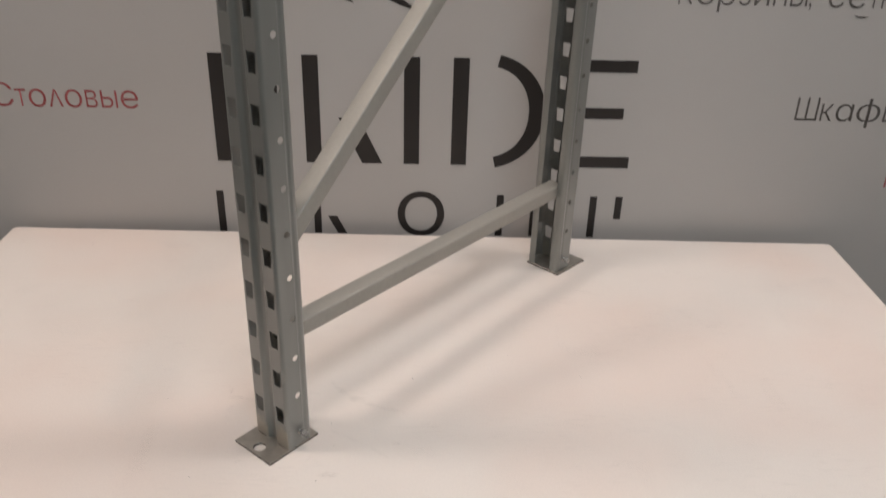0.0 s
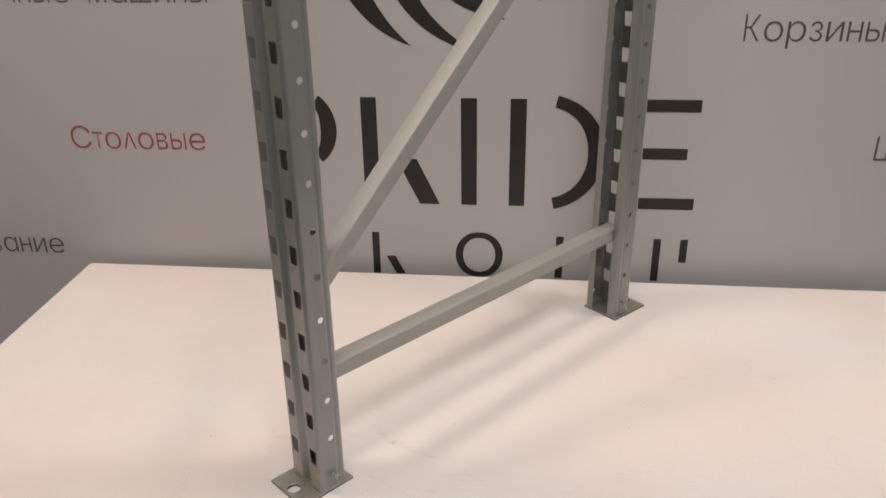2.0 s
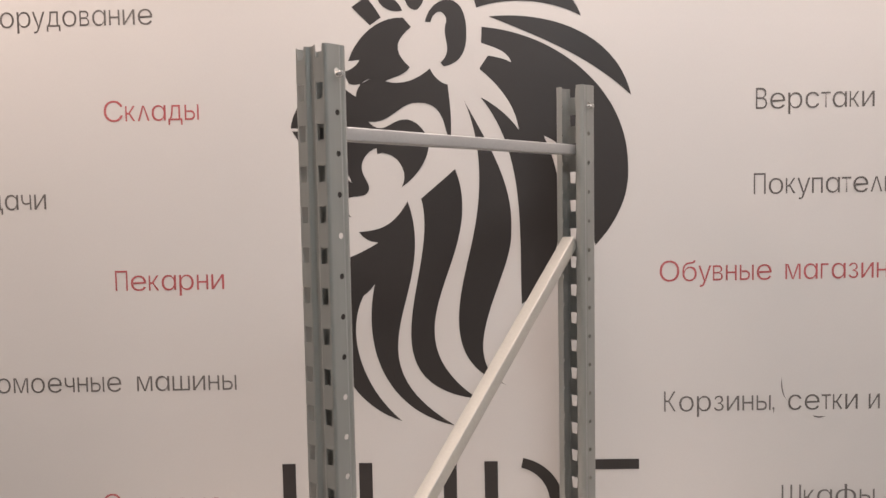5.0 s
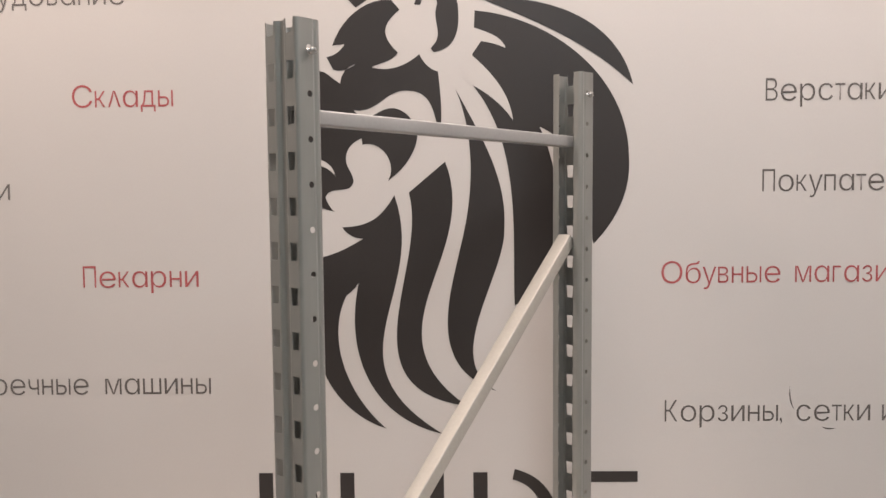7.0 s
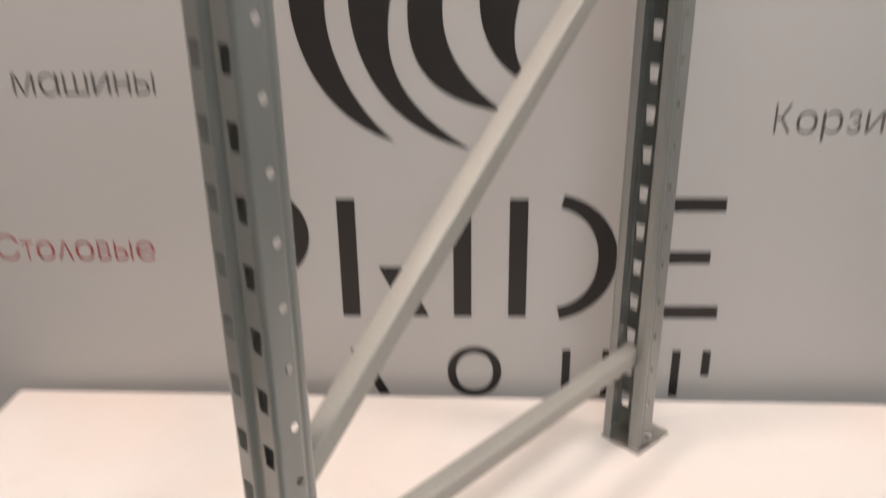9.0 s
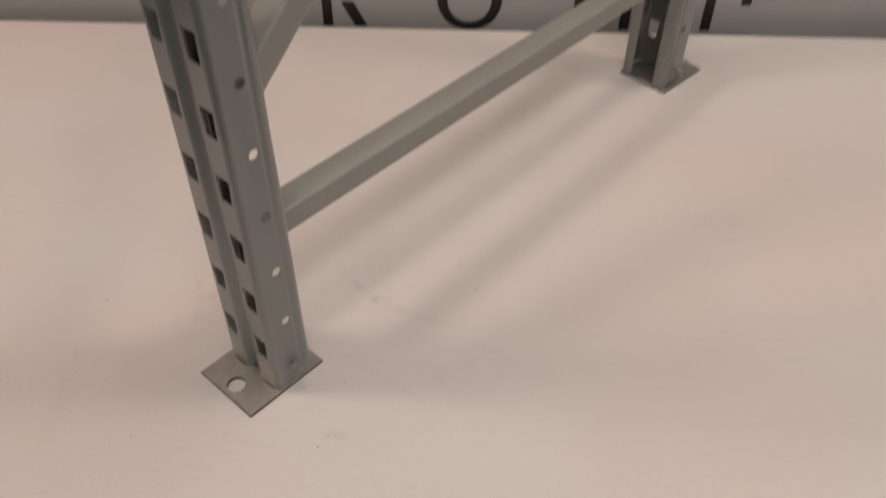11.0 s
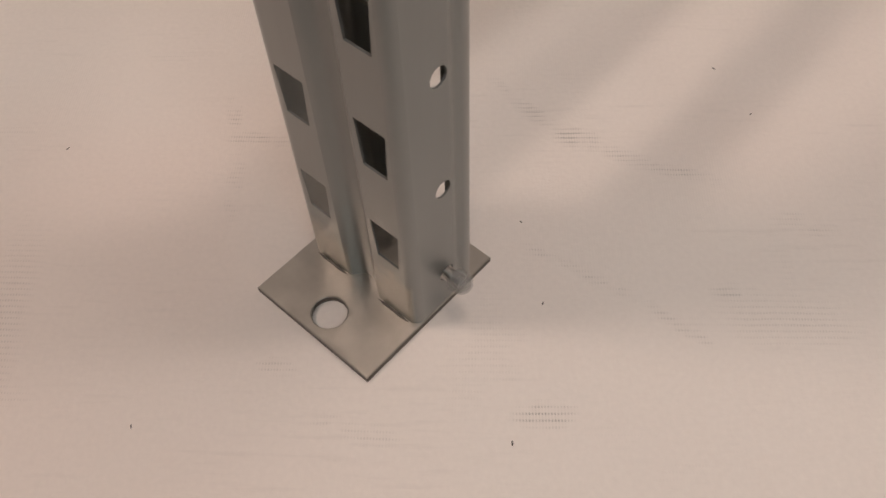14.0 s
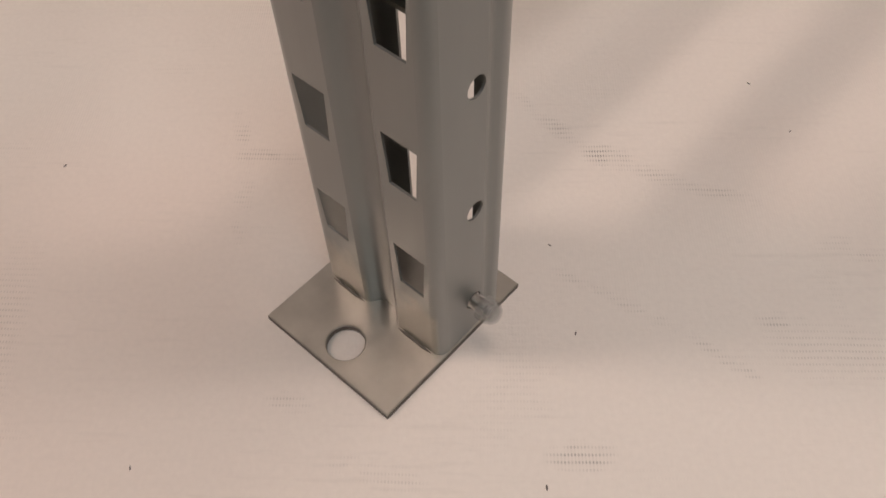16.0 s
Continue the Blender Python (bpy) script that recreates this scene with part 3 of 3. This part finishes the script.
LETTER_INSET = 0.0005
GREY_LABEL, RED_LABEL = "dark grey printed words on the white banner", "red printed words on the white banner"
for z, red, words in (
    (1.907, 0, [("Оборудование", None, -0.520)]),
    (1.725, 1, [("Склады", -0.622, -0.438)]),
    (1.560, 0, [("дачи", None, -0.741)]),
    (1.399, 1, [("Пекарни", -0.614, -0.401)]),
    (1.202, 0, [("Посудомоечные", None, -0.610), ("машины", -0.580, -0.384)]),
    (0.959, 1, [("Столовые", -0.657, -0.419)]),
    (0.757, 0, [("оборудование", None, -0.713)]),
    (1.721, 0, [("Верстаки", 0.617, 0.839), ("и", 0.863, None)]),
    (1.561, 0, [("Покупатели", 0.613, None)]),
    (1.398, 1, [("Обувные", 0.435, 0.648), ("магазины", 0.673, None)]),
    (1.146, 0, [("Корзины,", 0.442, 0.654), ("сетки", 0.679, 0.812), ("и", 0.832, 0.854)]),
    (0.960, 0, [("Шкафы", 0.667, 0.846)]),
    (0.841, 1, [("М", 0.851, None)]),
):
    print_lines(RED_LABEL if red else GREY_LABEL, z, INK_RED if red else INK_GREY, words)


def stroke(p0, p1, p2, p3, widths, n=28):
    """A flat tapered band along a cubic curve on the banner (x, z); widths at even steps along it."""
    bm = bmesh.new()
    pts = [Vector(p) for p in (p0, p1, p2, p3)]
    rows = []
    for k in range(n + 1):
        t = k / n
        c = [(1 - t) ** 3, 3 * t * (1 - t) ** 2, 3 * t * t * (1 - t), t ** 3]
        pos = sum((a * b for a, b in zip(pts, c)), Vector((0, 0)))
        d = (pts[1] - pts[0]) * (1 - t) ** 2 + 2 * t * (1 - t) * (pts[2] - pts[1]) + t * t * (pts[3] - pts[2])
        d.normalize()
        f = t * (len(widths) - 1)
        i = min(int(f), len(widths) - 2)
        g = f - i
        g = g * g * (3 - 2 * g)
        w = (widths[i] * (1 - g) + widths[i + 1] * g) / 2 + 1e-5
        rows.append([bm.verts.new((pos.x - s * d.y * w, y, pos.y + s * d.x * w)) for s in (1, -1) for y in (-0.0001, 0.0001)])
    for a, b in zip(rows, rows[1:]):
        bm.faces.new((a[0], b[0], b[2], a[2]))
        bm.faces.new((a[1], a[3], b[3], b[1]))
        bm.faces.new((a[0], a[1], b[1], b[0]))
        bm.faces.new((a[2], b[2], b[3], a[3]))
    bm.faces.new(rows[0][k] for k in (0, 2, 3, 1))
    bm.faces.new(rows[-1][k] for k in (0, 1, 3, 2))
    bmesh.ops.recalc_face_normals(bm, faces=bm.faces[:])
    return bm


def lock(a, c, n=28):
    """A flat printed shape between two cubic curves on the banner."""
    bm = bmesh.new()

    def curve(p, t):
        k = [(1 - t) ** 3, 3 * t * (1 - t) ** 2, 3 * t * t * (1 - t), t ** 3]
        return sum((Vector(q) * w for q, w in zip(p, k)), Vector((0, 0)))

    rows = []
    for k in range(n + 1):
        rows.append([bm.verts.new((p.x, y, p.y)) for p in (curve(a, k / n), curve(c, k / n)) for y in (-0.00002, 0.00002)])
    for p, q in zip(rows, rows[1:]):
        for f in ((p[0], q[0], q[2], p[2]), (p[1], p[3], q[3], q[1]), (p[0], p[1], q[1], q[0]), (p[2], q[2], q[3], p[3])):
            bm.faces.new(f)
    bmesh.ops.remove_doubles(bm, verts=bm.verts[:], dist=1e-5)
    bmesh.ops.dissolve_degenerate(bm, edges=bm.edges[:], dist=1e-6)
    bmesh.ops.recalc_face_normals(bm, faces=bm.faces[:])
    return bm


EMBLEM = tagged(new("emblem"), "large black emblem of flowing curved stripes on white banner", "emblem")
EMBLEM.location = (0, -0.0004, 0)


def stripe(a, c):
    part("stripe", lock(a, c), INK_BLACK, EMBLEM).location.y = -0.000008 * len(EMBLEM.children)


def cut(a, c):
    part("stripe", lock(a, c), BANNER, EMBLEM, "white gap between the stripes").location.y = -0.0003


stripe(((-0.182, 1.417), (-0.217, 1.309), (-0.181, 1.174), (-0.063, 1.136)),
       ((-0.107, 1.416), (-0.187, 1.334), (-0.140, 1.201), (-0.063, 1.136)))
stripe(((-0.107, 1.416), (-0.140, 1.290), (-0.101, 1.160), (0.037, 1.126)),
       ((-0.043, 1.562), (0.019, 1.381), (-0.181, 1.265), (0.037, 1.127)))
stripe(((-0.227, 1.449), (-0.180, 1.442), (-0.138, 1.461), (-0.099, 1.485)),
       ((-0.228, 1.426), (-0.188, 1.415), (-0.147, 1.403), (-0.105, 1.411)))
stripe(((-0.184, 1.426), (-0.158, 1.426), (-0.132, 1.426), (-0.106, 1.426)),
       ((-0.185, 1.409), (-0.164, 1.368), (-0.130, 1.368), (-0.106, 1.410)))
stripe(((-0.138, 1.505), (-0.092, 1.506), (-0.068, 1.519), (-0.043, 1.562)),
       ((-0.138, 1.505), (-0.108, 1.458), (-0.032, 1.498), (-0.042, 1.552)))
stripe(((-0.101, 1.484), (-0.075, 1.492), (-0.057, 1.515), (-0.042, 1.537)),
       ((-0.108, 1.414), (-0.084, 1.417), (-0.061, 1.423), (-0.038, 1.428)))
stripe(((-0.017, 1.566), (0.019, 1.433), (-0.148, 1.211), (0.083, 1.177)),
       ((0.049, 1.621), (0.115, 1.449), (-0.109, 1.318), (0.083, 1.178)))
stripe(((0.069, 1.749), (0.101, 1.672), (0.100, 1.582), (0.083, 1.501)),
       ((0.069, 1.749), (0.110, 1.671), (0.161, 1.593), (0.154, 1.500)))
stripe(((0.084, 1.507), (0.065, 1.405), (-0.004, 1.253), (0.139, 1.204)),
       ((0.154, 1.505), (0.161, 1.420), (0.032, 1.262), (0.139, 1.204)))
stripe(((0.104, 1.887), (0.240, 1.874), (0.377, 1.769), (0.377, 1.624)),
       ((0.104, 1.884), (0.102, 1.842), (0.098, 1.801), (0.097, 1.759)))
stripe(((0.377, 1.626), (0.386, 1.499), (0.266, 1.425), (0.172, 1.360)),
       ((0.097, 1.759), (0.188, 1.649), (0.168, 1.492), (0.172, 1.360)))
stripe(((0.118, 1.906), (0.228, 1.915), (0.358, 1.872), (0.384, 1.753)),
       ((0.118, 1.906), (0.213, 1.866), (0.308, 1.827), (0.384, 1.753)))
stripe(((0.090, 1.939), (0.145, 1.988), (0.267, 1.986), (0.291, 1.903)),
       ((0.095, 1.923), (0.158, 1.943), (0.234, 1.935), (0.291, 1.903)))
stripe(((-0.003, 1.899), (0.010, 1.949), (0.067, 1.957), (0.074, 1.898)),
       ((0.008, 1.898), (0.014, 1.923), (0.038, 1.924), (0.038, 1.896)))
stripe(((0.074, 1.900), (0.078, 1.863), (0.076, 1.821), (0.031, 1.815)),
       ((0.038, 1.899), (0.025, 1.869), (0.054, 1.847), (0.025, 1.822)))
stripe(((-0.141, 1.930), (-0.130, 1.918), (-0.118, 1.907), (-0.107, 1.895)),
       ((-0.113, 1.949), (-0.103, 1.936), (-0.093, 1.923), (-0.086, 1.909)))
stripe(((-0.092, 1.946), (-0.086, 1.925), (-0.065, 1.917), (-0.045, 1.921)),
       ((-0.092, 1.947), (-0.070, 1.953), (-0.053, 1.942), (-0.045, 1.921)))
stripe(((-0.041, 1.947), (-0.039, 1.934), (-0.031, 1.920), (-0.017, 1.922)),
       ((-0.006, 1.946), (-0.003, 1.935), (-0.010, 1.929), (-0.017, 1.922)))
cut(((0.218, 1.681), (0.267, 1.578), (0.260, 1.439), (0.178, 1.352)),
    ((0.218, 1.681), (0.304, 1.643), (0.292, 1.525), (0.320, 1.453)))


def shape(mat, lift, start, edges, label=""):
    """A printed shape whose outline runs through straight and curved edges: (end,) or (handle, handle, end)."""
    pts, p = [], Vector(start)
    for edge in edges:
        if len(edge) == 1:
            pts.append(p)
        else:
            q, r, e = (Vector(v) for v in edge)
            for k in range(10):
                t = k / 10
                pts.append(p * (1 - t) ** 3 + q * 3 * t * (1 - t) ** 2 + r * 3 * t * t * (1 - t) + e * t ** 3)
        p = Vector(edge[-1])
    bm = bmesh.new()
    filled([pts], 0.0, bm, 0.0)
    part("stripe", bm, mat, EMBLEM, label).location.y = lift


BROW = [
    ((-0.135, 1.873), (-0.093, 1.912), (-0.044, 1.908)), ((-0.029, 1.890),),
    ((-0.063, 1.864), (-0.063, 1.844), (-0.033, 1.815)), ((-0.044, 1.799), (-0.064, 1.798), (-0.080, 1.790)),
    ((-0.050, 1.780), (-0.018, 1.792), (0.005, 1.812)), ((0.011, 1.798), (0.023, 1.784), (0.038, 1.781)),
    ((0.041, 1.750), (0.046, 1.712), (0.041, 1.672)), ((0.028, 1.692), (0.036, 1.748), (-0.019, 1.748)),
    ((-0.056, 1.750), (-0.070, 1.708), (-0.114, 1.714)),
]
CHEEK = [
    ((-0.087, 1.683), (-0.071, 1.720), (-0.042, 1.717)), ((-0.027, 1.715), (-0.015, 1.705), (-0.008, 1.692)),
    ((0.013, 1.671), (-0.009, 1.617), (-0.054, 1.588)), ((-0.035, 1.617), (-0.064, 1.662), (-0.099, 1.653)),
    ((-0.100, 1.664),), ((-0.116, 1.659), (-0.130, 1.644), (-0.129, 1.626)), ((-0.130, 1.609), (-0.104, 1.591), (-0.123, 1.576)),
    ((-0.135, 1.569), (-0.161, 1.578), (-0.167, 1.559)), ((-0.164, 1.549), (-0.159, 1.540), (-0.151, 1.533)),
]
MUZZLE = [
    ((-0.243, 1.548), (-0.216, 1.642), (-0.260, 1.698)), ((-0.263, 1.708),), ((-0.252, 1.775), (-0.176, 1.800), (-0.156, 1.776)),
    ((-0.150, 1.771), (-0.143, 1.766), (-0.137, 1.762)), ((-0.136, 1.777), (-0.125, 1.793), (-0.109, 1.795)),
    ((-0.121, 1.789), (-0.135, 1.780), (-0.150, 1.787)), ((-0.153, 1.795), (-0.157, 1.802), (-0.161, 1.809)),
    ((-0.147, 1.811), (-0.136, 1.818), (-0.128, 1.831)), ((-0.150, 1.829),),
]
shape(INK_BLACK, -0.0001, (-0.150, 1.829), BROW + CHEEK + MUZZLE)
GAP = "white gap between the stripes"
shape(BANNER, -0.0003, (-0.216, 1.639), [
    ((-0.193, 1.631), (-0.154, 1.630), (-0.149, 1.598)), ((-0.164, 1.618), (-0.192, 1.621), (-0.215, 1.621)), ((-0.243, 1.622),),
    ((-0.243, 1.639),), ((-0.216, 1.639),)], GAP)
shape(BANNER, -0.0003, (-0.216, 1.674), [
    ((-0.206, 1.683), (-0.201, 1.693), (-0.201, 1.706)), ((-0.210, 1.701), (-0.217, 1.695), (-0.223, 1.686)), ((-0.223, 1.673),),
    ((-0.216, 1.674),)], GAP)
shape(BANNER, -0.0003, (-0.267, 1.700), [((-0.267, 1.704),), ((-0.257, 1.705), (-0.250, 1.705), (-0.232, 1.702),), ((-0.242, 1.699), (-0.252, 1.698), (-0.267, 1.700))], GAP)
shape(BANNER, -0.0003, (0.103, 1.857), [
    ((0.123, 1.849), (0.151, 1.843), (0.159, 1.820)), ((0.145, 1.827), (0.130, 1.831), (0.115, 1.833)), ((0.098, 1.809),),
    ((0.087, 1.809),), ((0.088, 1.857),), ((0.103, 1.857),)], GAP)
shape(BANNER, -0.0003, (0.098, 1.809), [
    ((0.133, 1.779), (0.166, 1.741), (0.171, 1.693)), ((0.153, 1.720), (0.126, 1.742), (0.097, 1.757)), ((0.083, 1.770),),
    ((0.084, 1.809),), ((0.098, 1.809),)], GAP)


def bar(x0, x1, z0, z1):
    return box(x0, x1, -0.0001, 0.0001, z0, z1)


def wordmark():
    """Two rows of plain bars and a ring in place of the brand's name."""
    root = tagged(new("wordmark"), "two rows of plain black bars on the banner", "wordmark")
    root.location = (0, -0.0005, 0)
    lo, hi, w = 0.870, 1.054, 0.026

    def slant(x0, x1, z0, z1, wide):
        bm = bar(-0.5, 0.5, z0, z1)
        for v in bm.verts:
            v.co.x = x0 + (x1 - x0) * (z1 - v.co.z) / (z1 - z0) + (wide if v.co.x > 0 else 0.0)
        return bm

    for x in (-0.300, -0.150, 0.0145, 0.0945):
        part("bar", bar(x, x + w, lo, hi), INK_BLACK, root)
    part("bar", slant(-0.094, -0.056, lo, 0.950, 0.034), INK_BLACK, root)
    for z0, z1, x1 in ((0.869, 0.889, 0.399), (0.956, 0.975, 0.380), (1.035, 1.055, 0.394)):
        part("bar", bar(0.309, x1, z0, z1), INK_BLACK, root)
    for x, z0, z1, r in ((-0.225, 0.950, 1.048, 0.026), (0.168, 0.876, 1.050, 0.090)):
        part("arc", stroke((x, z1), (x + r, z1 - 0.02), (x + r, z0 + 0.02), (x, z0), (0.020, 0.027, 0.020)), INK_BLACK, root)
    lo, hi, w = 0.736, 0.815, 0.0125
    for x, z0 in ((-0.309, lo), (-0.255, lo), (-0.142, lo), (0.177, lo), (0.237, lo), (0.3405, lo), (0.385, 0.772)):
        part("bar", bar(x, x + w, z0, hi), INK_BLACK, root)
    part("bar", slant(-0.118, -0.101, lo, 0.770, 0.016), INK_BLACK, root)
    for s in (1, -1):
        cx = 0.0452
        part("arc", stroke((cx, 0.814), (cx + s * 0.046, 0.814), (cx + s * 0.046, 0.7385), (cx, 0.7385), (0.0105, 0.013, 0.0105)), INK_BLACK, root)


wordmark()


def scratch(points, width, label):
    ob = part("scratch_mark", stroke(*points, (0.0, width, width, 0.0), 14), INK_GREY)
    ob.location.y = -0.0006
    return tagged(ob, label, "scratch", "scratches on the banner")


scratch(((0.667, 1.211), (0.6665, 1.195), (0.667, 1.180), (0.676, 1.166)), 0.0022, "thin dark vertical scratch on the banner")
scratch(((0.725, 1.136), (0.732, 1.131), (0.740, 1.131), (0.751, 1.133)), 0.0026, "short dark curved scuff on the banner")


# ---- lint on the cloth ----
def lint(x, y, size, turn):
    bm = bmesh.new()
    bmesh.ops.create_icosphere(bm, subdivisions=1, radius=size)
    for v in bm.verts:
        v.co = Vector((v.co.x * 1.8, v.co.y * 0.6, max(0, v.co.z) * 0.5))
    ob = part("lint_speck", bm, LINT)
    ob.matrix_world = pose(x, y, TOP + 0.0002, 0, 0, turn)
    return tagged(ob, "tiny dark lint speck on the white cloth", "lint", "lint specks on the cloth")


SPOTS = [(0.038, -0.448), (0.050, -0.478), (-0.051, -0.579), (-0.264, -0.496), (-0.204, -0.631), (-0.065, -0.637), (-0.058, -0.539),
         (0.166, -0.393), (-0.500, -0.087), (0.257, -0.440)]
for x, y in SPOTS:
    lint(x, y, random.uniform(0.0004, 0.0007), random.uniform(0, 180))
